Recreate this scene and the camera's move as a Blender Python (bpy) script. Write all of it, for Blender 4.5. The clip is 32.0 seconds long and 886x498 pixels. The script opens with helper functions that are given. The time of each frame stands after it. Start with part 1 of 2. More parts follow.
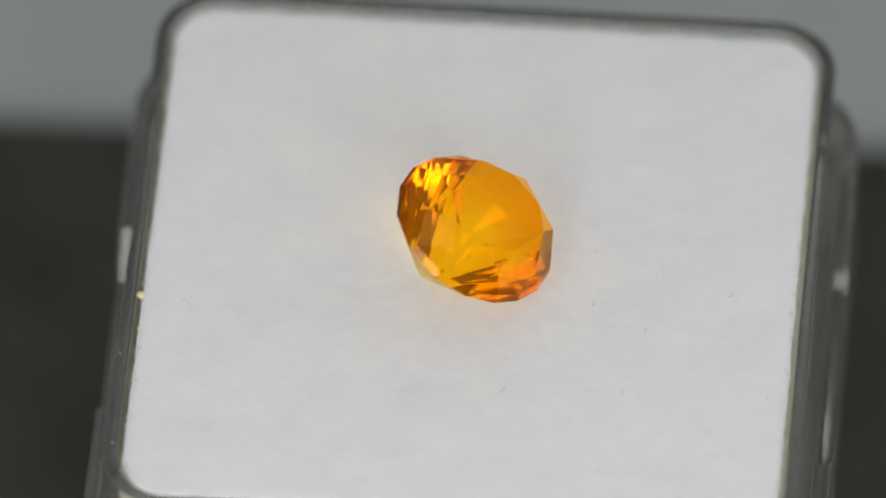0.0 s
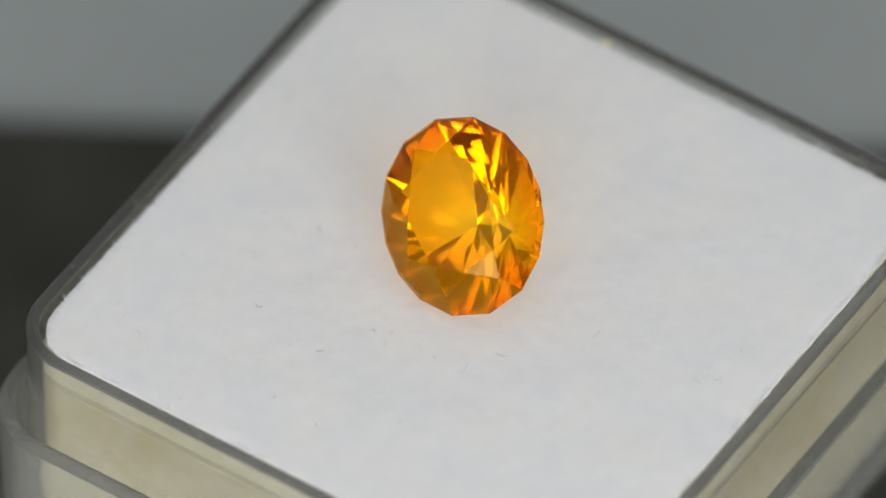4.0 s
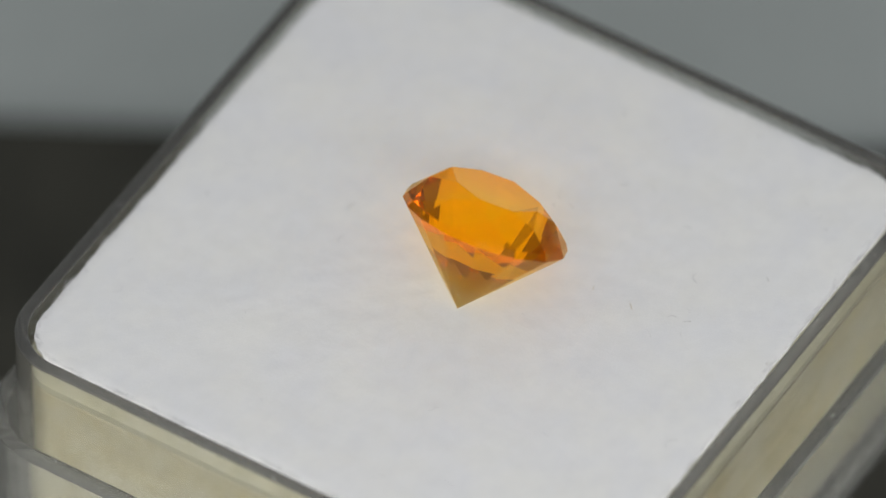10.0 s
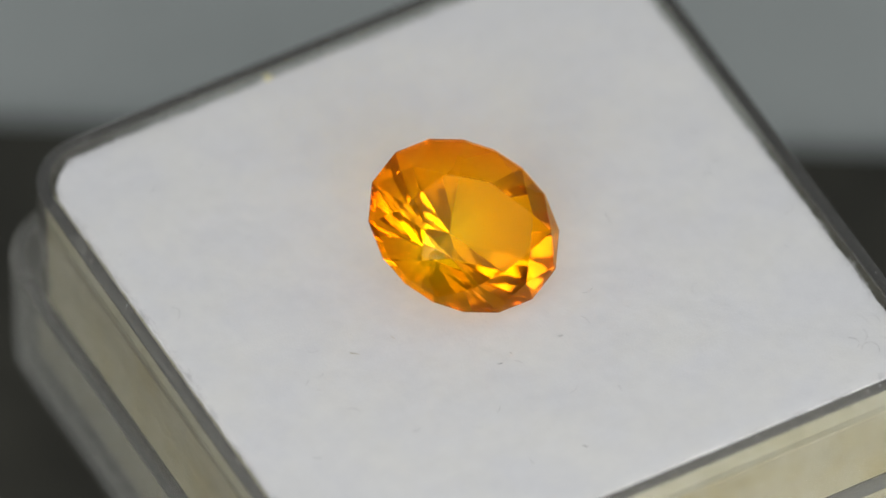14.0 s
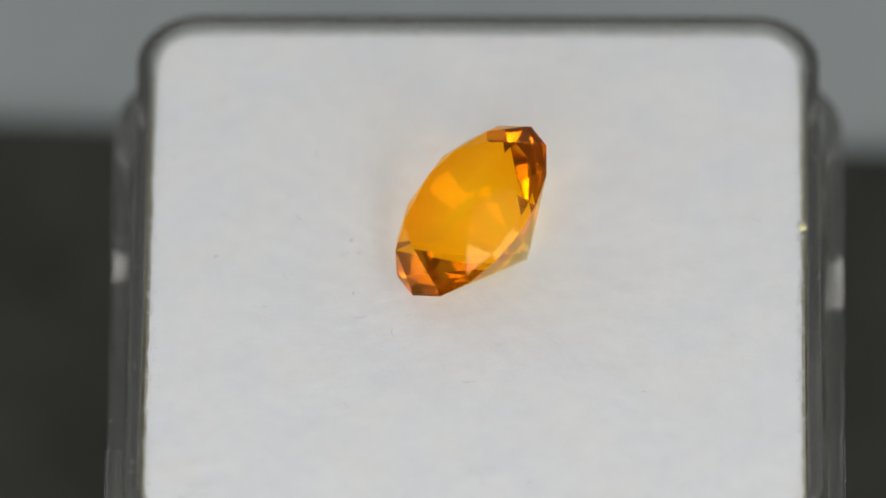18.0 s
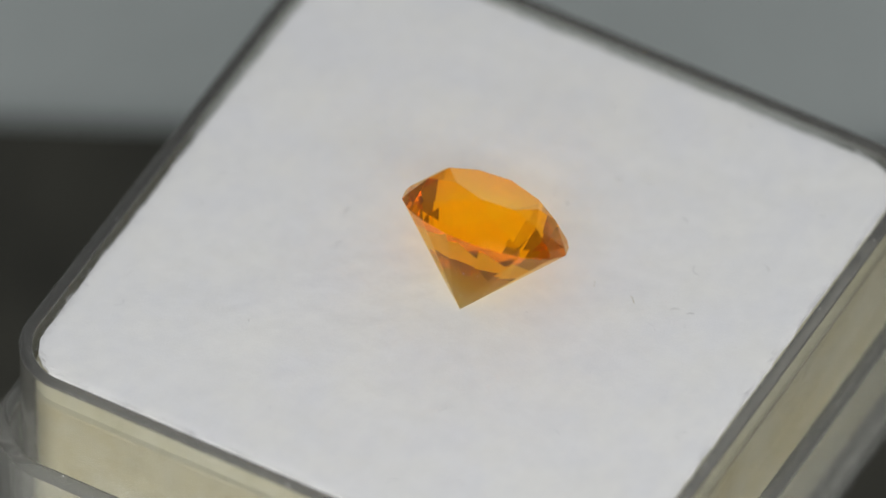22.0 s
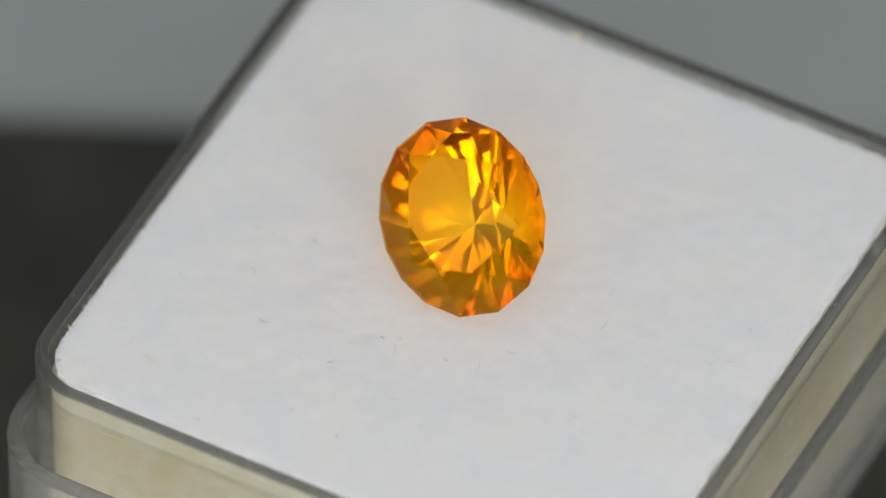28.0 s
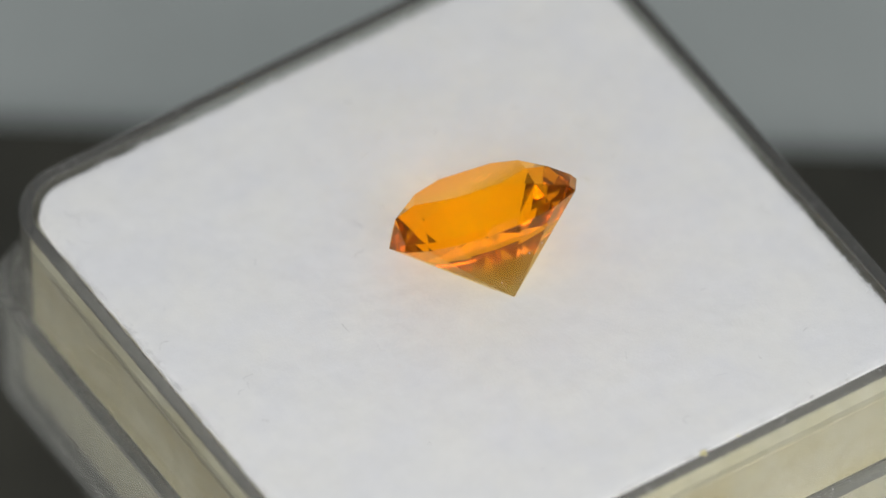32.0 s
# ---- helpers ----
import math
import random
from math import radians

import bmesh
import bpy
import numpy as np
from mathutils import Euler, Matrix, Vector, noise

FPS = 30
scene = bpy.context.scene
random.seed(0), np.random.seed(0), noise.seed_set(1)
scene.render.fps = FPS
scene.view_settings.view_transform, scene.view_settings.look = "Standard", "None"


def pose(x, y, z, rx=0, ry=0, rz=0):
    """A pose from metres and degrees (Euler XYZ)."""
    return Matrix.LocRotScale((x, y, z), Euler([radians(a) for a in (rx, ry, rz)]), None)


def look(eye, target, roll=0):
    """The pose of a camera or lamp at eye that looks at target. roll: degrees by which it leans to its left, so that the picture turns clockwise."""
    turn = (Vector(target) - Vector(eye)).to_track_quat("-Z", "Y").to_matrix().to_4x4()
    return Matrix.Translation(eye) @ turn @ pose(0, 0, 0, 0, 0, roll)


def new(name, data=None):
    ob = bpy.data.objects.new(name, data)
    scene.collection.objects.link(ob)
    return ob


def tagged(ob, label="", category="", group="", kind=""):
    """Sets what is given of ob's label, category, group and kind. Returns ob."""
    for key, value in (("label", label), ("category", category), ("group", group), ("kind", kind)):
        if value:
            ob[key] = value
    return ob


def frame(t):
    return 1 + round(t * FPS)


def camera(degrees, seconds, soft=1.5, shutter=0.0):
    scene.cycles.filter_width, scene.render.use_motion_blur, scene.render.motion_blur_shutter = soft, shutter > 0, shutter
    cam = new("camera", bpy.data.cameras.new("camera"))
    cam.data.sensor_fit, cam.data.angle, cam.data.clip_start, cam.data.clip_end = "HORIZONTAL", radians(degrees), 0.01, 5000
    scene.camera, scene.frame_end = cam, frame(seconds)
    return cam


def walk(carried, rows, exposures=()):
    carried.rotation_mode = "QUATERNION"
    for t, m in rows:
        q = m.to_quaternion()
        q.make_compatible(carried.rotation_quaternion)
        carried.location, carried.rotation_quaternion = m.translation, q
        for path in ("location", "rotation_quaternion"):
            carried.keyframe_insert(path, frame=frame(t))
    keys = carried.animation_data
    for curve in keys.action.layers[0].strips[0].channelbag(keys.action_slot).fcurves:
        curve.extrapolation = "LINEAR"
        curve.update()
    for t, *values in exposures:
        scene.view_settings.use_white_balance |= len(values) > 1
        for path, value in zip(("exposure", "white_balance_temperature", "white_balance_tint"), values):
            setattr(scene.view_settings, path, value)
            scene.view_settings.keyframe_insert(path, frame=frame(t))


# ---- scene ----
MM = 0.001
PAD = 31 * MM          # height of the pad's surface above the dark mat
PERIOD = 12.0935       # seconds for one turn of the turntable
BOX_TURN = -5.0        # the box's own angle on the turntable

# ---- camera ----
cam = camera(3.300, 32.0, soft=1.5)
cam.data.dof.use_dof = True
cam.data.dof.focus_distance = 0.6345
cam.data.dof.aperture_fstop = 25.0
EYE = (0.0, -0.42265, PAD + 0.47667)
AIM_PITCH, AIM_YAW = radians(48.3607), radians(-0.1737)
AIM = (EYE[0] + 0.637 * math.sin(AIM_YAW) * math.cos(AIM_PITCH),
       EYE[1] + 0.637 * math.cos(AIM_YAW) * math.cos(AIM_PITCH),
       EYE[2] - 0.637 * math.sin(AIM_PITCH))
# the camera's own exposure drifts a little as the bright stone turns
DRIFT = [(0, -0.10), (1, -0.15), (2, -0.21), (3, -0.17), (3.8, -0.11), (5, -0.01), (6, -0.09), (7, -0.07), (7.9, -0.02), (9, -0.12), (10, -0.14), (11, -0.09)]
EXPOSED = [(p + turn * PERIOD, e - (0.06 if p + turn * PERIOD > 29.5 else 0.04)) for turn in range(3) for p, e in DRIFT if p + turn * PERIOD <= 31.5] + [(32.0, -0.04)]
walk(cam, [(0, look(EYE, AIM, -0.597)), (32, look(EYE, AIM, -0.597))], EXPOSED)

# ---- light ----
world = bpy.data.worlds.new("studio")
world.use_nodes = True
scene.world = world
world.node_tree.nodes["Background"].inputs["Color"].default_value = (0.93, 0.97, 1.0, 1)
world.node_tree.nodes["Background"].inputs["Strength"].default_value = 0.27


def softbox(name, eye, target, sx, sy, watts, colour):
    lamp = bpy.data.lights.new(name, "AREA")
    lamp.shape, lamp.size, lamp.size_y = "RECTANGLE", sx, sy
    lamp.energy, lamp.color = watts, colour
    ob = new(name, lamp)
    ob.matrix_world = look(eye, target)
    return ob


# two bright small panels on either side under the lens and a broad, dimmer one overhead
softbox("front_light", (0.073, -0.167, PAD + 0.1085), (0, 0, PAD), 0.091, 0.091, 0.188, (1.0, 0.985, 0.97))
softbox("side_light", (-0.055, -0.167, PAD + 0.1155), (0, 0, PAD), 0.091, 0.098, 0.183, (1.0, 0.985, 0.97))
softbox("top_light", (0.0, -0.14, PAD + 0.45), (0, -0.14, PAD), 0.72, 0.25, 0.62, (0.955, 0.99, 1.0))


# ---- materials ----
def material(name):
    m = bpy.data.materials.new(name)
    m.use_nodes = True
    nt = m.node_tree
    return m, nt, nt.nodes["Principled BSDF"]


def noise_node(nt, scale, detail=4.0, rough=0.55):
    tc = nt.nodes.new("ShaderNodeTexCoord")
    n = nt.nodes.new("ShaderNodeTexNoise")
    n.inputs["Scale"].default_value = scale
    n.inputs["Detail"].default_value = detail
    n.inputs["Roughness"].default_value = rough
    nt.links.new(tc.outputs["Object"], n.inputs["Vector"])
    return n


def ramp(nt, src, stops):
    r = nt.nodes.new("ShaderNodeValToRGB")
    el = r.color_ramp.elements
    while len(el) < len(stops):
        el.new(0.5)
    for e, (p, c) in zip(el, stops):
        e.position, e.color = p, (*c, 1)
    nt.links.new(src, r.inputs["Fac"])
    return r


def bump(nt, src, strength, distance):
    b = nt.nodes.new("ShaderNodeBump")
    b.inputs["Strength"].default_value = strength
    b.inputs["Distance"].default_value = distance
    nt.links.new(src, b.inputs["Height"])
    return b


def mixed(nt, a, b, fac, mode="MULTIPLY"):
    m = nt.nodes.new("ShaderNodeMix")
    m.data_type, m.blend_type = "RGBA", mode
    m.inputs["Factor"].default_value = fac
    nt.links.new(a, m.inputs["A"])
    nt.links.new(b, m.inputs["B"])
    return m.outputs["Result"]


def rough_surface(name, dark, light, coarse, fine, roughness, bump_mm):
    m, nt, p = material(name)
    n1, n2 = noise_node(nt, coarse, 5), noise_node(nt, fine, 6, 0.7)
    c1 = ramp(nt, n1.outputs["Fac"], [(0.3, dark), (0.7, light)])
    c2 = ramp(nt, n2.outputs["Fac"], [(0.25, (0.86, 0.86, 0.86)), (0.75, (1, 1, 1))])
    nt.links.new(mixed(nt, c1.outputs["Color"], c2.outputs["Color"], 1.0), p.inputs["Base Color"])
    p.inputs["Roughness"].default_value = roughness
    nt.links.new(bump(nt, n2.outputs["Fac"], 1.0, bump_mm * MM).outputs["Normal"], p.inputs["Normal"])
    return m


M_MAT = rough_surface("dark mat", (0.024, 0.0235, 0.0175), (0.052, 0.050, 0.038), 130, 1500, 0.95, 0.08)
M_TABLE = rough_surface("grey table", (0.385, 0.416, 0.404), (0.45, 0.481, 0.469), 14, 700, 0.6, 0.03)


def flock_material():
    """White flock: soft blotches, finer mottling and a hairy grain."""
    m, nt, p = material("white flock")
    blotch, mottle, grain = noise_node(nt, 300, 4), noise_node(nt, 1100, 5, 0.65), noise_node(nt, 9000, 4, 0.7)
    c1 = ramp(nt, blotch.outputs["Fac"], [(0.36, (0.708, 0.711, 0.724)), (0.64, (0.738, 0.734, 0.718))])
    c2 = ramp(nt, mottle.outputs["Fac"], [(0.3, (0.955, 0.955, 0.96)), (0.62, (1, 1, 1))])
    nt.links.new(mixed(nt, c1.outputs["Color"], c2.outputs["Color"], 1.0), p.inputs["Base Color"])
    p.inputs["Roughness"].default_value = 0.95
    p.inputs["Sheen Weight"].default_value = 0.15
    b1 = bump(nt, mottle.outputs["Fac"], 0.4, 0.05 * MM)
    b2 = bump(nt, grain.outputs["Fac"], 0.6, 0.015 * MM)
    nt.links.new(b1.outputs["Normal"], b2.inputs["Normal"])
    nt.links.new(b2.outputs["Normal"], p.inputs["Normal"])
    return m


M_SHEET = flock_material()


def foam_material(name, tones, blotch_size, fine):
    """Soft open foam: yellowed blotches, small pits and a fine grain."""
    m, nt, p = material(name)
    blotch, pits, grain = noise_node(nt, blotch_size, 4), noise_node(nt, fine, 3, 0.6), noise_node(nt, 4200, 5, 0.7)
    c1 = ramp(nt, blotch.outputs["Fac"], [(0.34, tones[0]), (0.5, tones[1]), (0.66, tones[2])])
    c2 = ramp(nt, pits.outputs["Fac"], [(0.30, (0.86, 0.855, 0.84)), (0.55, (1, 1, 1))])
    c3 = ramp(nt, grain.outputs["Fac"], [(0.25, (0.90, 0.90, 0.90)), (0.75, (1, 1, 1))])
    both = mixed(nt, c1.outputs["Color"], c2.outputs["Color"], 1.0)
    nt.links.new(mixed(nt, both, c3.outputs["Color"], 1.0), p.inputs["Base Color"])
    p.inputs["Roughness"].default_value = 0.9
    b1 = bump(nt, pits.outputs["Fac"], 0.6, 0.10 * MM)
    b2 = bump(nt, grain.outputs["Fac"], 0.7, 0.05 * MM)
    nt.links.new(b1.outputs["Normal"], b2.inputs["Normal"])
    nt.links.new(b2.outputs["Normal"], p.inputs["Normal"])
    return m


M_FOAM = foam_material("cream foam", [(0.375, 0.333, 0.20), (0.405, 0.377, 0.268), (0.42, 0.40, 0.31)], 330, 1100)
M_UPPER = foam_material("grey cream foam", [(0.335, 0.318, 0.222), (0.36, 0.348, 0.262), (0.38, 0.37, 0.298)], 420, 1300)
M_STAND = rough_surface("black stand", (0.02, 0.02, 0.02), (0.03, 0.03, 0.03), 200, 2000, 0.6, 0.03)


def acrylic(name, colour, clear):
    m, nt, p = material(name)
    p.inputs["Base Color"].default_value = (*colour, 1)
    p.inputs["Transmission Weight"].default_value = clear
    p.inputs["IOR"].default_value = 1.49
    n = noise_node(nt, 900, 5, 0.6)
    r = ramp(nt, n.outputs["Fac"], [(0.35, (0.02, 0.02, 0.02)), (0.8, (0.16, 0.16, 0.16))])
    nt.links.new(r.outputs["Color"], p.inputs["Roughness"])
    return m


M_CLEAR = acrylic("clear acrylic", (0.96, 0.955, 0.905), 0.957)
# same plastic seen edge-on: its dimmer light is painted in as a darker tint
M_RIM = acrylic("edge-darkened acrylic", (0.78, 0.775, 0.70), 0.985)
M_HAZY = acrylic("slightly hazy acrylic", (0.935, 0.945, 0.91), 0.905)


def gem_material():
    """Clear orange stone: every pass or turn of the light at a facet takes its share of colour, so long paths end
    deep orange-red and short ones yellow; polished facets keep a white gloss, and the body is very slightly milky."""
    m, nt, p = material("amber gem")
    nt.nodes.remove(p)
    glass = nt.nodes.new("ShaderNodeBsdfGlass")
    # light-path length painted in: almost colourless at the point, deepest about the girdle
    tc, axes = nt.nodes.new("ShaderNodeTexCoord"), nt.nodes.new("ShaderNodeSeparateXYZ")
    height = nt.nodes.new("ShaderNodeMath")
    height.operation = "MULTIPLY"
    height.inputs[1].default_value = 1 / (5.4 * MM)
    nt.links.new(tc.outputs["Object"], axes.inputs["Vector"])
    nt.links.new(axes.outputs["Z"], height.inputs[0])
    zones = ramp(nt, height.outputs["Value"], [(0.08, (1.0, 0.91, 0.55)), (0.27, (1.0, 0.79, 0.10)), (0.50, (0.999, 0.69, 0.01)), (0.74, (0.999, 0.59, 0.005)), (0.95, (0.999, 0.70, 0.006))])
    nt.links.new(zones.outputs["Color"], glass.inputs["Color"])
    glass.inputs["IOR"].default_value = 1.47
    glass.inputs["Roughness"].default_value = 0.0
    gloss = nt.nodes.new("ShaderNodeBsdfGlossy")
    gloss.inputs["Color"].default_value = (1, 1, 1, 1)
    gloss.inputs["Roughness"].default_value = 0.0
    weight = nt.nodes.new("ShaderNodeLayerWeight")
    curve = nt.nodes.new("ShaderNodeMath")
    curve.operation = "POWER"
    curve.inputs[1].default_value = 4.0
    scale = nt.nodes.new("ShaderNodeMath")
    scale.operation = "MULTIPLY_ADD"
    scale.inputs[1].default_value = 0.4
    scale.inputs[2].default_value = 0.012
    nt.links.new(weight.outputs["Facing"], curve.inputs[0])
    nt.links.new(curve.outputs["Value"], scale.inputs[0])
    polished, milky = nt.nodes.new("ShaderNodeMixShader"), nt.nodes.new("ShaderNodeMixShader")
    nt.links.new(scale.outputs["Value"], polished.inputs["Fac"])
    nt.links.new(glass.outputs["BSDF"], polished.inputs[1])
    nt.links.new(gloss.outputs["BSDF"], polished.inputs[2])
    glow = nt.nodes.new("ShaderNodeBsdfTranslucent")
    glow.inputs["Color"].default_value = (1.0, 0.45, 0.008, 1)
    milky.inputs["Fac"].default_value = 0.04
    nt.links.new(polished.outputs["Shader"], milky.inputs[1])
    nt.links.new(glow.outputs["BSDF"], milky.inputs[2])
    nt.links.new(milky.outputs["Shader"], nt.nodes["Material Output"].inputs["Surface"])
    return m


M_GEM = gem_material()


def plain(name, colour, roughness=0.6):
    m, nt, p = material(name)
    n = noise_node(nt, 3000, 3)
    c = ramp(nt, n.outputs["Fac"], [(0.3, tuple(0.75 * v for v in colour)), (0.7, colour)])
    nt.links.new(c.outputs["Color"], p.inputs["Base Color"])
    p.inputs["Roughness"].default_value = roughness
    return m


M_SEAM = plain("foam seam", (0.22, 0.205, 0.16), 0.9)
M_YELLOW = plain("yellow crumb", (0.86, 0.79, 0.42))
M_LINT = plain("grey lint", (0.34, 0.335, 0.335))
M_TAN = plain("tan lint", (0.50, 0.42, 0.22))
M_PALE = plain("pale lint", (0.50, 0.50, 0.52))
M_FUZZ = plain("white fuzz", (0.76, 0.76, 0.77), 0.9)


# ---- building blocks ----
def mesh_object(name, bm, mat, parent=None, smooth=False):
    bmesh.ops.recalc_face_normals(bm, faces=bm.faces)
    me = bpy.data.meshes.new(name)
    bm.to_mesh(me)
    bm.free()
    me.materials.append(mat)
    if smooth:
        for p in me.polygons:
            p.use_smooth = True
    ob = new(name, me)
    if parent:
        ob.parent = parent
    return ob


def part(name, bm, mat, parent, label="", smooth=False):
    return tagged(mesh_object(name, bm, mat, parent, smooth), label)


def square_loop(half, radius, steps=16, stops=()):
    """Points round a rounded square; stops are further places along the two x faces."""
    pts = []
    corners = [(1, 1, 0), (-1, 1, 90), (-1, -1, 180), (1, -1, 270)]
    for sx, sy, a0 in corners:
        if sx == 1 and sy == 1:
            pts += [(half, y) for y in sorted(stops)]
        if sx == -1 and sy == -1:
            pts += [(-half, y) for y in sorted(stops, reverse=True)]
        cx, cy = sx * (half - radius), sy * (half - radius)
        for k in range(steps + 1):
            a = radians(a0 + 90 * k / steps)
            pts.append((cx + radius * math.cos(a), cy + radius * math.sin(a)))
    return pts


def loft(bm, rings, cap_first=True, cap_last=True):
    """rings: lists of points with equal counts, joined one to the next."""
    vs = [[bm.verts.new(p) for p in r] for r in rings]
    n = len(vs[0])
    for a, b in zip(vs, vs[1:]):
        for i in range(n):
            j = (i + 1) % n
            bm.faces.new((a[i], a[j], b[j], b[i]))
    if cap_first:
        bm.faces.new(list(reversed(vs[0])))
    if cap_last:
        bm.faces.new(vs[-1])
    return vs


WIDE, LONG = 1.009, 1.012     # the box and its pad are a little longer one way than the other


def stretched(bm):
    bmesh.ops.scale(bm, vec=(WIDE, LONG, 1.0), verts=bm.verts)
    return bm


def ring(half, radius, z, steps=16, stops=()):
    return [(x * MM, y * MM, (z(x, y) if callable(z) else z) * MM) for x, y in square_loop(half, radius, steps, stops)]


# ---- ground ----
def slab(name, x0, x1, y0, y1, z0, z1, mat):
    bm = bmesh.new()
    bmesh.ops.create_cube(bm, size=1)
    for v in bm.verts:
        v.co = Vector(((x0 + x1) / 2 + v.co.x * (x1 - x0), (y0 + y1) / 2 + v.co.y * (y1 - y0), (z0 + z1) / 2 + v.co.z * (z1 - z0)))
    bmesh.ops.bevel(bm, geom=bm.edges[:], offset=0.0008, segments=2, affect="EDGES")
    return mesh_object(name, bm, mat)


table = tagged(slab("table", -1.2, 1.2, -1.2, 1.2, -0.03, -0.002, M_TABLE), "plain light grey tabletop, out of focus", "table", kind="structure")
mat = slab("mat", -0.32, 0.32, -0.5, 0.0, -0.002, 0.0, M_MAT)
mat.matrix_world = pose(0.0, 0.0361, 0.0, 0, 0, -3.34)
tagged(mat, "dark charcoal mat lying on the grey table", "mat")

ROT0 = Matrix.Translation((0, 0, PAD)) @ pose(0, 0, 0, 0, 0, BOX_TURN) @ pose(-0.07 * MM, 0.28 * MM, 0)

# ---- turntable ----
BOX_FOOT = -11.6       # underside of the box, in millimetres below the pad
turntable = tagged(new("turntable"), "small black turntable under the clear box", "turntable")


def disc(name, profile, material_, parent):
    bm = bmesh.new()
    loft(bm, [[(r * MM * math.cos(radians(k * 7.5)), r * MM * math.sin(radians(k * 7.5)), z * MM) for k in range(48)] for r, z in profile])
    return part(name, bm, material_, parent, smooth=False)


TOP = PAD / MM + BOX_FOOT
disc("base", [(10, 0), (10.5, 0.4), (10.5, TOP - 4), (10, TOP - 3.6)], M_STAND, turntable)
platter = disc("platter", [(3, TOP - 3.6), (3, TOP - 3), (11, TOP - 2.6), (11.4, TOP - 2.2), (11.4, TOP - 0.4), (11, TOP)], M_STAND, turntable)

# ---- clear box ----
RIM = 0.30


def tray():
    """The inner tray that holds the pad: upright walls with rounded rim and foot."""
    bm = bmesh.new()
    prof = [(13.1, 1.9, -10.58), (13.7, 2.3, -10.43), (14.05, 2.55, -10.0), (14.15, 2.7, -9.5)]
    for middle, start in ((14.06, 0), (13.69, 90)):      # flat rim, 0.55 thick, with eased edges
        for k in range(6):
            a = radians(start + 18 * k)
            prof.append((middle + 0.09 * math.cos(a), middle - 11.44 + 0.09 * math.cos(a), RIM - 0.09 + 0.09 * math.sin(a)))
    prof += [(13.60, 2.1, -9.2), (13.3, 1.8, -9.55)]
    loft(bm, [ring(h, r, z) for h, r, z in prof])
    return bm


NOTCH_AT = (3.5, 3.58, 3.92, 4.0, 5.02, 5.1, 5.82, 5.9)
NOTCH = tuple(-y for y in reversed(NOTCH_AT)) + NOTCH_AT


def notch(depth_top, x, y):
    if abs(abs(x) - 15.0) > 0.9 or abs(y) > 5.9:
        return depth_top
    high, low = (5.86, 3.96) if x > 0 else (5.06, 3.54)
    k = min(1.0, max(0.0, (high - abs(y)) / (high - low)))
    return depth_top - 1.95 * k


def lid():
    """The outer shell, open upwards, with a shallow sloped dip in the rim on two sides."""
    bm = bmesh.new()
    b = BOX_FOOT
    prof = [(13.58, 2.00, b), (14.18, 2.40, b + 0.1), (14.73, 2.90, b + 0.45), (15.08, 3.25, b + 1.0), (15.18, 3.35, b + 1.6)]
    rings = [ring(h, r, z, 16, NOTCH) for h, r, z in prof]
    for h, r, dz in ((15.18, 3.35, -0.10), (15.15, 3.32, -0.03), (15.07, 3.25, 0.0), (14.56, 2.5, 0.0), (14.48, 2.42, -0.03), (14.45, 2.4, -0.10)):
        rings.append([(x * MM, y * MM, (notch(-4.45, x, y) + dz) * MM) for x, y in square_loop(h, r, 16, NOTCH)])
    rings.append(ring(14.43, 2.38, b + 1.9, 16, NOTCH))
    rings.append(ring(13.9, 1.9, b + 1.0, 16, NOTCH))
    loft(bm, rings)
    bmesh.ops.translate(bm, verts=bm.verts, vec=(0, -0.10 * MM, 0))
    return bm


def sharp_shade(ob):
    """Smooth corners and roundings, with crisp borders to the tall flat walls and wide floors."""
    me = ob.data
    for p in me.polygons:
        p.use_smooth = True
    bm = bmesh.new()
    bm.from_mesh(me)

    def broad(f):
        zs = [v.co.z for v in f.verts]
        return max(zs) - min(zs) > 2 * MM or len(f.verts) > 4
    for e in bm.edges:
        if len(e.link_faces) == 2:
            turn = math.degrees(e.calc_face_angle(0))
            mixed_kind = broad(e.link_faces[0]) != broad(e.link_faces[1])
            e.smooth = not (turn > 32 or (mixed_kind and turn > 2))
    bm.to_mesh(me)
    bm.free()


display_box = tagged(new("display_box"), "clear square acrylic gem box with rounded corners, open at the top", "box")
box_tray = part("tray", stretched(tray()), M_CLEAR, display_box, "clear acrylic inner tray with a raised rim")
outer_shell = part("outer_shell", stretched(lid()), M_HAZY, display_box, "clear acrylic outer shell with a dipped rim on two sides")
for ob in (box_tray, outer_shell):
    sharp_shade(ob)
    ob.visible_shadow = False
# hazy walls; the rim's darker tint stands in for light lost down the wall
outer_shell.data.materials.append(M_RIM)
for p in outer_shell.data.polygons:
    if p.center.z > -6.6 * MM and abs(p.normal.z) > 0.25:
        p.material_index = 1

# ---- foam pad ----
foam_pad = tagged(new("foam_pad"), "cream foam pad with a white flocked top sheet", "pad")


def foam_core():
    bm = bmesh.new()
    prof = [(13.2, 1.7, -9.55), (13.4, 2.0, -9.3), (13.5, 2.1, -8.0), (13.5, 2.1, -1.62), (13.47, 2.1, -1.53)]
    loft(bm, [ring(h, r, z) for h, r, z in prof])
    return bm


def upper_foam():
    bm = bmesh.new()
    prof = [(13.47, 2.1, -1.52), (13.5, 2.1, -1.45), (13.5, 2.1, -1.1), (13.28, 2.05, -0.80), (12.95, 1.95, -0.42), (12.75, 1.9, -0.36), (12.5, 1.8, -0.95)]
    loft(bm, [ring(h, r, z) for h, r, z in prof])
    return bm


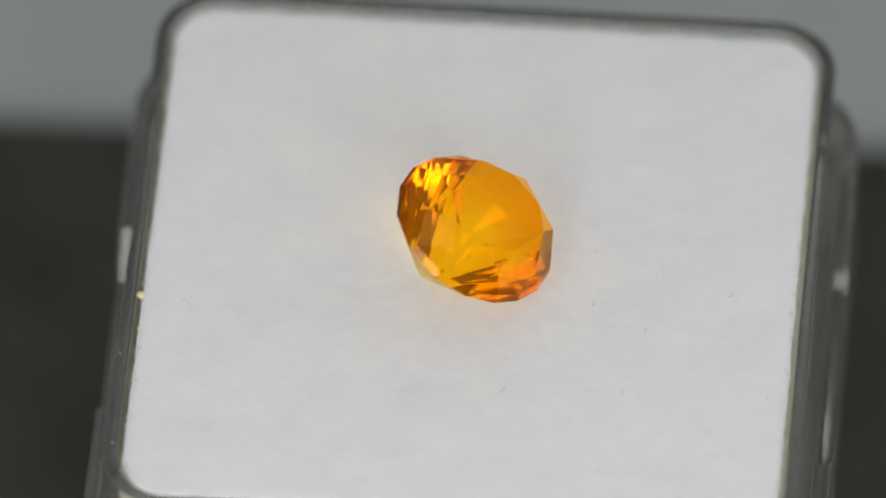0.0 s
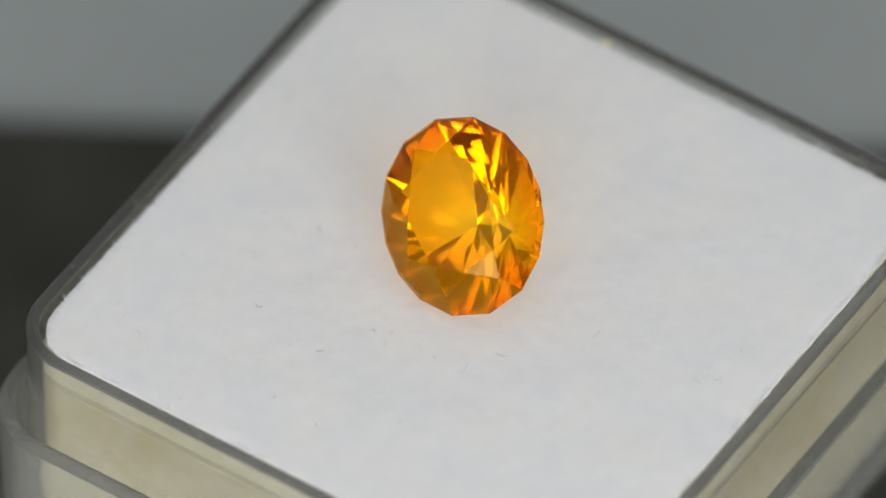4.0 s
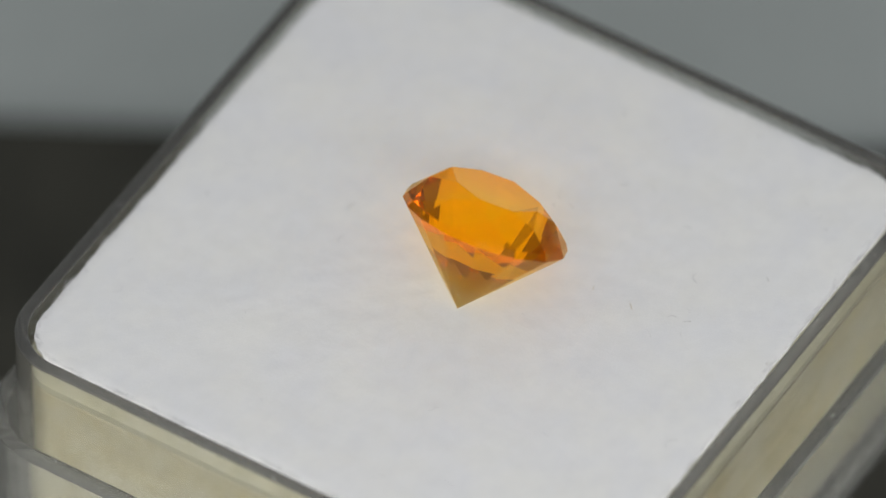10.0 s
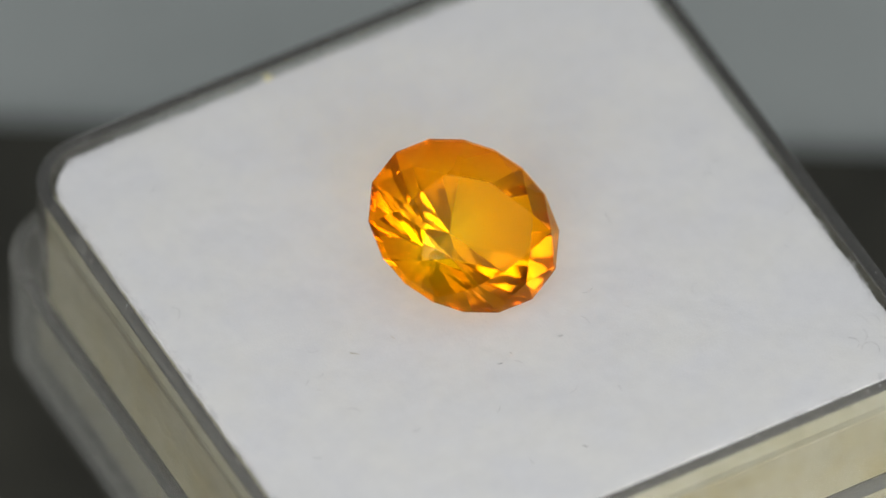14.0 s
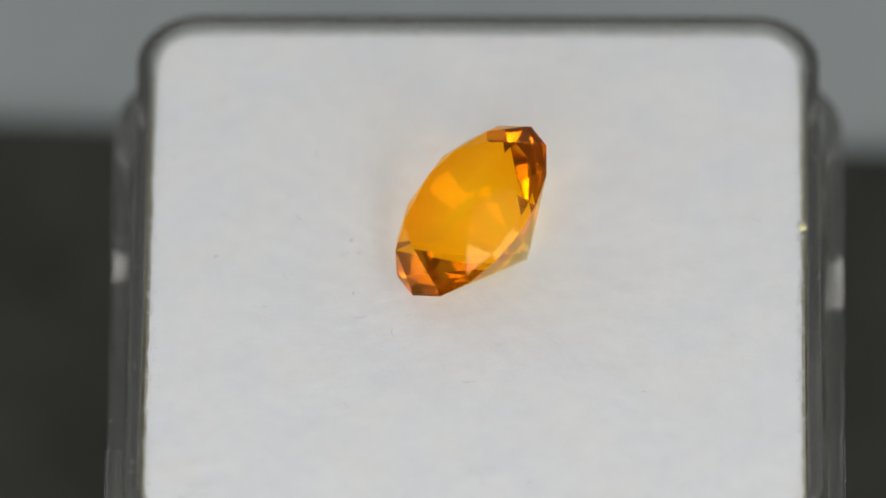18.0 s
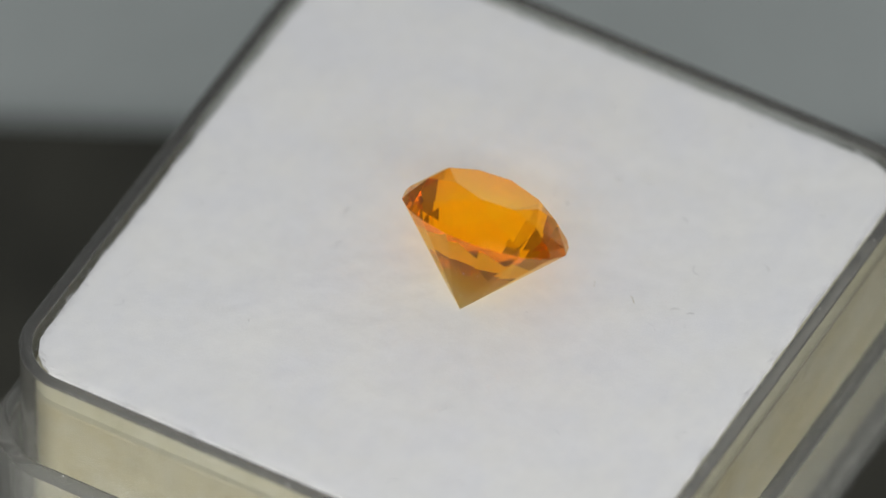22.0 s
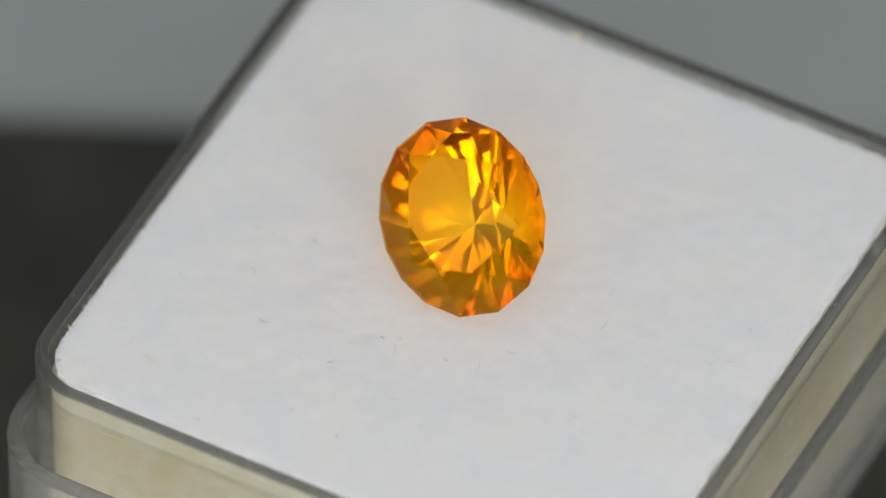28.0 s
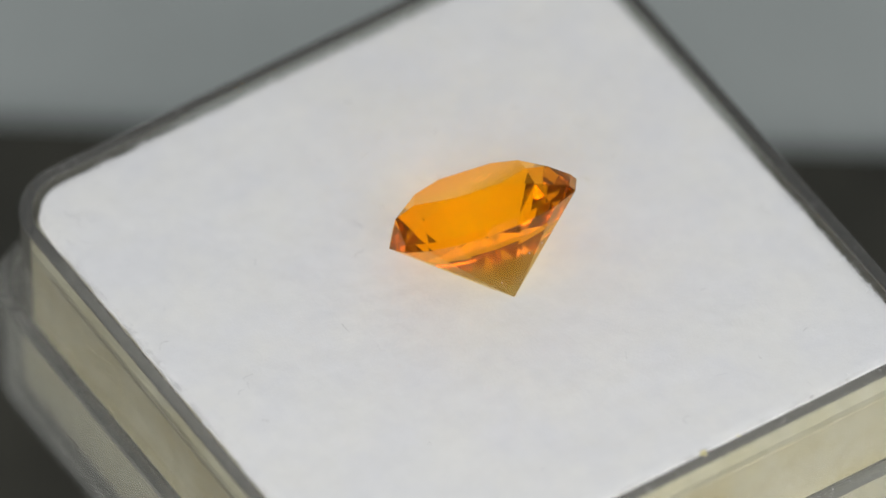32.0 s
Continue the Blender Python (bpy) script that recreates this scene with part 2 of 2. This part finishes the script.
def pad_height(x, y):
    """Height of the flocked sheet in millimetres, soft and a little uneven."""
    d = 13.55 - max(abs(x), abs(y))
    edge = -0.10 * max(0.0, 1 - d / 0.6) ** 2
    # the stone presses a shallow dent into the soft sheet
    c, n = math.cos(radians(2.1)), math.sin(radians(2.1))
    gx, gy = x + 2.2, y + 0.73
    u, w = gx * c + gy * n - 0.6, gy * c - gx * n
    dent = -0.06 * math.exp(-0.5 * ((u / 1.6) ** 2 + (w / 0.95) ** 2))
    return edge + dent + 0.035 * noise.noise((x * 0.35, y * 0.35, 1.7)) + 0.02 * noise.noise((x * 1.6, y * 1.6, 4.2))


def ragged(x, y, h):
    """Pulls the border of the sheet in and out a little."""
    k = max(0.0, h - 12.6) / 0.95
    f = 1 - k * (0.0145 + 0.003 * noise.noise((x * 0.9, y * 0.9, 7.7)) + 0.004 * noise.noise((x * 3.1, y * 3.1, 2.2)))
    return x * f, y * f


def top_sheet():
    bm = bmesh.new()
    rings = []
    halves = [13.55, 13.53, 13.5, 13.44] + [13.38 * (1 - k / 61) ** 1.15 for k in range(56)]
    for h, z in ((12.7, -0.75), (13.0, -0.33), (13.47, -0.30), (13.55, -0.22)):
        pts = [ragged(x, y, h) for x, y in finer(square_loop(h, 2.05, 24))]
        rings.append([(x * MM, y * MM, z * MM) for x, y in pts])
    for h in halves:
        pts = [ragged(x, y, h) for x, y in finer(square_loop(h, max(0.02, 2.05 * h / 13.55), 24))]
        rings.append([(x * MM, y * MM, pad_height(x, y) * MM) for x, y in pts])
    last = loft(bm, rings, cap_last=False)[-1]
    hub = bm.verts.new((0, 0, pad_height(0, 0) * MM))
    for a, b in zip(last, last[1:] + last[:1]):
        bm.faces.new((a, b, hub))
    return bm


def finer(pts):
    """Splits the four long sides of a loop into even steps."""
    out, n = [], len(pts)
    for i in range(n):
        (ax, ay), (bx, by) = pts[i], pts[(i + 1) % n]
        out.append((ax, ay))
        if i % 25 == 24:
            out += [(ax + (bx - ax) * k / 48, ay + (by - ay) * k / 48) for k in range(1, 48)]
    return out


part("foam_core", stretched(foam_core()), M_FOAM, foam_pad, "cream coloured foam block")
part("upper_foam", stretched(upper_foam()), M_UPPER, foam_pad, "greyish cream upper foam layer")
for side, thick in ((-1, 0.05), (1, 0.09)):
    bm = bmesh.new()
    bmesh.ops.create_cube(bm, size=1)
    for v in bm.verts:
        v.co = Vector((v.co.x * 20.4 * MM, side * 13.53 * MM + v.co.y * 0.06 * MM, -1.5 * MM + v.co.z * thick * MM + v.co.x * 0.25 * MM))
    bmesh.ops.bevel(bm, geom=bm.edges[:], offset=0.01 * MM, segments=1, affect="EDGES")
    part("seam", stretched(bm), M_SEAM, foam_pad, "thin dark seam between two foam layers")
part("top_sheet", stretched(top_sheet()), M_SHEET, foam_pad, "white flocked sheet", smooth=True)


# ---- gemstone ----
def plane_of(a, b, d):
    n = (b - a).cross(d).normalized()
    return n, n.dot(a)


def meet(p, q, axis_z):
    """The point at height axis_z on the line where two planes meet."""
    (n1, d1), (n2, d2) = p, q
    m = Matrix((n1, n2, Vector((0, 0, 1))))
    return m.inverted() @ Vector((d1, d2, axis_z))


# the eight corners of the slightly uneven table: bearing in degrees, distance from the axis in millimetres
TABLE = [(37.6, 2.67), (72.5, 2.54), (130.2, 1.74), (187.1, 2.25), (220.2, 2.57), (258.9, 2.20), (302.5, 1.91), (5.3, 2.44)]


def gemstone():
    """Oval brilliant cut: table, star, kite and half facets, sloped girdle, pointed pavilion; the culet is at the origin."""
    a, b, turn, start = 4.297, 3.509, radians(40.01), radians(41.38)
    hp, girdle, hc, inset = 3.965, 0.281, 1.338, 0.958
    shift = Vector((-0.036, -0.006, 0))

    def rim(k, z, size=1.0):
        ang = start + k * math.pi / 8
        r = size * a * b / math.hypot(b * math.cos(ang - turn), a * math.sin(ang - turn))
        return Vector((r * math.cos(ang), r * math.sin(ang), z)) + shift

    up = [rim(k, hp + girdle / 2, inset) for k in range(16)]
    low = [rim(k, hp - girdle / 2) for k in range(16)]
    tab = [Vector((r * math.cos(radians(u)), r * math.sin(radians(u)), hp + hc)) + shift for u, r in TABLE]
    crown = [plane_of(tab[k], up[2 * k], tab[(k + 1) % 8] - tab[k - 1]) for k in range(8)]
    zc = hp + girdle / 2 + 0.629 * (hc - girdle / 2)
    mid = [meet(crown[k], crown[(k + 1) % 8], zc) for k in range(8)]
    tip = Vector((0, 0, 0))
    pav = [plane_of(tip, low[2 * k], low[(2 * k + 2) % 16] - low[2 * k - 2]) for k in range(8)]
    deep = [meet(pav[k], pav[(k + 1) % 8], 0.16 * hp) for k in range(8)]
    faces = {"table": [tab], "crown": [], "girdle": [], "pavilion": []}
    for k in range(8):
        j = (k + 1) % 8
        g0, g1, g2 = 2 * k, 2 * k + 1, (2 * k + 2) % 16
        faces["crown"] += [(tab[k], mid[k], tab[j]), (tab[k], mid[k - 1], up[g0], mid[k]), (mid[k], up[g0], up[g1]), (mid[k], up[g1], up[g2])]
        faces["pavilion"] += [(deep[k], low[g1], low[g0]), (deep[k], low[g2], low[g1]), (tip, deep[k], low[g0], deep[k - 1])]
    for k in range(16):
        j = (k + 1) % 16
        faces["girdle"].append((up[k], low[k], low[j], up[j]))
    return faces


GEM_HEART = Vector((0, 0, 3.6))


def facets(name, corner_lists, mat, parent, label):
    """One zone of the stone; each facet faces outwards."""
    bm = bmesh.new()
    known = {}
    for corners in corner_lists:
        for c in corners:
            if tuple(c) not in known:
                known[tuple(c)] = bm.verts.new(c * MM)
        vs = [known[tuple(c)] for c in corners]
        f = bm.faces.new(vs)
        f.normal_update()
        if f.normal.dot(f.calc_center_median() - GEM_HEART * MM) < 0:
            f.normal_flip()
    me = bpy.data.meshes.new(name)
    bm.to_mesh(me)
    bm.free()
    me.materials.append(mat)
    ob = new(name, me)
    ob.parent = parent
    return tagged(ob, label)


gem = tagged(new("gemstone"), "faceted transparent orange oval gemstone leaning on the white pad", "gemstone")
for zone, lists in gemstone().items():
    facets(zone, lists, M_GEM, gem, {"table": "large flat top facet", "crown": "sloping upper facets", "girdle": "thin bright girdle band", "pavilion": "pointed lower facets"}[zone]).visible_shadow = zone in ("girdle", "table")
GEM_POSE = pose(-2.231 * MM, -0.378 * MM, PAD - 0.01 * MM) @ pose(0, 0, 0, 0, 0, -1.9) @ pose(0, 0, 0, 0, 36.99, 0) @ pose(0, 0, 0, 0.742, 0, 0)


# ---- crumbs and lint on the pad ----
resting = []


def on_pad(x, y, lift=0.0):
    """A place on the pad, given on the turntable's own axes in millimetres."""
    v = ROT0.inverted() @ Vector((x * MM, y * MM, PAD))
    return ROT0 @ Vector((v.x, v.y, (pad_height(v.x / MM, v.y / MM) + lift) * MM))


def crumb(x, y, size, label):
    bm = bmesh.new()
    bmesh.ops.create_icosphere(bm, subdivisions=2, radius=size * MM)
    for v in bm.verts:
        d = v.co.normalized()
        v.co *= 1 + 0.45 * noise.noise(d * 1.7 + Vector((x, y, 0)))
        v.co.z *= 0.6
    ob = tagged(mesh_object("crumb", bm, M_YELLOW, smooth=True), label, "crumb", "crumbs on the pad")
    place = on_pad(x, y)
    resting.append((ob, Matrix.Translation((place.x, place.y, PAD + (size - 0.24) * MM))))


def strand(bm, base, length, heading, curl, width, rise):
    """A bent three-sided thread."""
    steps, rings = 6, []
    p, h = Vector(base), heading
    for k in range(steps + 1):
        w = width * (1 - 0.5 * k / steps)
        side, up = Vector((-math.sin(h), math.cos(h), 0)), Vector((0, 0, 1))
        rings.append([bm.verts.new(p + (side * math.cos(a) + up * math.sin(a)) * w) for a in (0.5, 2.6, 4.7)])
        p = p + Vector((math.cos(h), math.sin(h), rise * math.sin(math.pi * k / steps))) * (length / steps)
        h += curl / steps
    for a, b in zip(rings, rings[1:]):
        for i in range(3):
            bm.faces.new((a[i], a[(i + 1) % 3], b[(i + 1) % 3], b[i]))
    bm.faces.new(rings[0])
    bm.faces.new(list(reversed(rings[-1])))


def lint(x, y, length, degrees, curl, width, mat, label):
    bm = bmesh.new()
    strand(bm, (-length / 2 * MM, 0, 0), length * MM, 0.0, curl, 0.42 * width * MM, 0.12)
    ob = tagged(mesh_object("lint_fibre", bm, mat), label, "lint", "lint on the pad")
    resting.append((ob, Matrix.Translation(on_pad(x, y, 0.02)) @ pose(0, 0, 0, 0, 0, degrees)))


crumb(-13.78, -1.22, 0.19, "small yellow crumb at the pad's edge")
crumb(-13.84, -3.0, 0.12, "tiny yellow crumb at the pad's edge")
crumb(-13.72, -1.75, 0.09, "tiny yellow crumb at the pad's edge")
GREY, TAN = "short dark grey lint fibre on the white pad", "short tan lint fibre on the white pad"
lint(1.15, -6.7, 0.38, 35, 0.3, 0.028, M_TAN, TAN)
lint(10.65, -1.6, 0.26, 20, 1.2, 0.045, M_LINT, GREY)
lint(4.95, -2.0, 0.20, 60, 0.3, 0.04, M_LINT, GREY)
lint(7.05, -3.4, 0.34, 100, 1.0, 0.025, M_LINT, GREY)
lint(6.15, -6.9, 0.40, 35, 1.8, 0.022, M_LINT, GREY)
lint(0.7, 6.2, 0.55, 172, 0.15, 0.022, M_LINT, GREY)
lint(3.75, 3.25, 0.60, 60, 1.5, 0.016, M_LINT, GREY)
lint(-11.7, -1.7, 0.70, 75, 2.4, 0.016, M_LINT, GREY)
lint(5.1, -11.1, 0.42, 15, 1.7, 0.02, M_LINT, GREY)
lint(1.45, -9.15, 0.34, 95, 1.3, 0.02, M_LINT, GREY)
lint(4.7, -1.3, 0.16, 0, 0.2, 0.025, M_LINT, GREY)
lint(5.1, 0.9, 0.22, 40, 1.0, 0.025, M_LINT, GREY)
lint(10.1, -3.8, 0.28, 130, 1.5, 0.02, M_LINT, GREY)
lint(-11.1, -6.3, 0.14, 0, 0.2, 0.03, M_LINT, GREY)
lint(-11.0, -8.7, 0.36, 70, 1.6, 0.018, M_LINT, GREY)
lint(12.0, -7.2, 0.18, 90, 0.4, 0.03, M_LINT, GREY)
lint(-6.4, 7.3, 0.16, 10, 0.4, 0.02, M_LINT, GREY)
lint(-4.7, -11.3, 0.80, 110, 2.6, 0.014, M_LINT, GREY)
lint(4.8, 12.7, 0.75, 60, 2.2, 0.015, M_LINT, GREY)
lint(-1.3, 11.8, 0.30, 10, 1.2, 0.018, M_LINT, GREY)
lint(8.8, 1.4, 0.24, 150, 0.8, 0.018, M_LINT, GREY)
lint(12.8, 12.0, 0.75, 20, 1.6, 0.009, M_LINT, GREY)
lint(12.1, 12.2, 0.9, 200, -2.2, 0.009, M_LINT, GREY)
lint(12.15, 11.5, 0.6, 110, 1.8, 0.014, M_LINT, GREY)
lint(11.2, 11.95, 0.8, 170, 1.2, 0.009, M_LINT, GREY)
lint(12.5, 11.7, 1.3, 150, 3.6, 0.016, M_LINT, GREY)
lint(12.0, 11.1, 0.9, 60, -2.6, 0.015, M_LINT, GREY)
lint(11.6, 12.5, 0.7, 120, 2.8, 0.014, M_LINT, GREY)
lint(1.3, -4.9, 0.30, 0, 0.6, 0.018, M_TAN, TAN)


def fuzz():
    """White flock: short threads all over the sheet, denser and longer along its edge."""
    rnd = random.Random(5)
    verts, faces = [], []

    def blade(x, y, length, tilt, heading, w):
        z = pad_height(x, y) - 0.03
        d = Vector((math.cos(heading) * math.sin(tilt), math.sin(heading) * math.sin(tilt), math.cos(tilt))) * length
        s = Vector((-math.sin(heading), math.cos(heading), 0)) * w
        p, n = Vector((x, y, z)), len(verts)
        bend = Vector((rnd.uniform(-1, 1), rnd.uniform(-1, 1), -0.3)) * 0.25 * length
        for q in (p - s, p + s, p + Vector((math.cos(heading), math.sin(heading), 0)) * w, p + d + bend):
            verts.append((q.x * WIDE * MM, q.y * LONG * MM, q.z * MM))
        faces.extend(((n, n + 1, n + 3), (n + 1, n + 2, n + 3), (n + 2, n, n + 3)))

    straight, arc = 4 * 2 * 11.35, 2 * math.pi * 2.0
    for k in range(8500):
        q, side = rnd.uniform(0, straight + arc), rnd.randrange(4)
        inward = abs(rnd.gauss(0, 0.13)) + 0.05
        turn = math.pi / 2 * side
        if q < straight:
            px, py, out = 13.36 - inward, rnd.uniform(-11.35, 11.35), 0.0
        else:
            out = rnd.uniform(0, math.pi / 2)
            px, py = (11.35 + (1.98 - inward) * math.cos(out), 11.35 + (1.98 - inward) * math.sin(out))
        x, y = px * math.cos(turn) - py * math.sin(turn), px * math.sin(turn) + py * math.cos(turn)
        clump = 0.6 + 0.9 * max(0.0, noise.noise((x * 1.3, y * 1.3, 0.0)) + 0.25)
        blade(x, y, rnd.uniform(0.10, 0.32) * clump, rnd.uniform(0.6, 1.45), out + turn + rnd.uniform(-1.1, 1.1), 0.015)
    for k in range(9000):
        x, y = rnd.uniform(-13.2, 13.2), rnd.uniform(-13.2, 13.2)
        if math.hypot(x - 0.1, y + 0.7) < 4.4:
            continue
        blade(x, y, rnd.uniform(0.05, 0.11), rnd.uniform(0.5, 1.35), rnd.uniform(0, 6.28), 0.010)
    me = bpy.data.meshes.new("flock_fuzz")
    me.from_pydata(verts, [], faces)
    me.materials.append(M_FUZZ)
    return tagged(new("flock_fuzz", me), "short white flock fibres covering the pad", "fuzz", kind="stuff")


resting.append((fuzz(), ROT0))


def faint_lint():
    """Pale, barely visible threads strewn over the pad."""
    rnd = random.Random(9)
    bm = bmesh.new()
    for k in range(28):
        x, y = rnd.uniform(-12.8, 12.8), rnd.uniform(-12.8, 12.8)
        z = pad_height(x, y) + 0.01
        strand(bm, Vector((x, y, z)) * MM, rnd.uniform(0.12, 0.7) * MM, rnd.uniform(0, 6.28), rnd.uniform(-2.5, 2.5), rnd.uniform(0.005, 0.010) * MM, 0.1)
    return tagged(mesh_object("pale_lint", stretched(bm), M_PALE), "pale grey threads of lint strewn over the pad", "lint", kind="stuff")


resting.append((faint_lint(), ROT0))


def rim_dust():
    """Tiny pale specks and hairs on the rim and on the shell's edge."""
    rnd = random.Random(21)
    bm = bmesh.new()
    for k in range(20):
        u, side = rnd.uniform(-11.5, 11.5), rnd.randrange(4)
        if rnd.random() < 0.7:
            v, z = 13.875 + rnd.uniform(-0.12, 0.12), RIM
        else:
            v, z = 14.8 + rnd.uniform(-0.15, 0.15), -4.45
            if side < 2 and abs(u) < 6.2:
                u = math.copysign(rnd.uniform(6.4, 11.0), u)
        x, y = ((v, u), (-v, u), (u, v), (u, -v))[side]
        strand(bm, Vector((x, y, z + 0.008)) * MM, rnd.uniform(0.05, 0.22) * MM, rnd.uniform(0, 6.28), rnd.uniform(-1.5, 1.5), rnd.uniform(0.006, 0.015) * MM, 0.1)
    return tagged(mesh_object("rim_dust", stretched(bm), M_FUZZ), "tiny pale dust specks on the acrylic edges", "dust", kind="stuff")


resting.append((rim_dust(), ROT0))


def gem_dust():
    """A few specks of dust clinging to the lower facets of the stone."""
    bm = bmesh.new()
    for x, y, z, size in ((-2.145, -0.393, 2.029, 0.022), (-0.749, 0.627, 1.031, 0.026), (-0.852, -0.147, 0.791, 0.020), (-2.233, -1.047, 2.19, 0.018)):
        bmesh.ops.create_icosphere(bm, subdivisions=1, radius=size * MM, matrix=Matrix.Translation(Vector((x, y, z)) * MM))
    return tagged(mesh_object("gem_dust", bm, M_FUZZ), "tiny white dust specks on the gemstone's lower facets", "dust", kind="stuff")


resting.append((gem_dust(), GEM_POSE))


# ---- turning ----
def spin(t):
    return pose(0, 0, 0, 0, 0, -360.0 * t / PERIOD)


def turning(rest):
    return [(k * 0.5, spin(k * 0.5) @ rest) for k in range(65)]


def motions():
    walk(platter, turning(Matrix.Identity(4)))
    for thing in (display_box, foam_pad):
        walk(thing, turning(ROT0))
    walk(gem, turning(GEM_POSE))
    for thing, rest in resting:
        walk(thing, turning(rest))


motions()
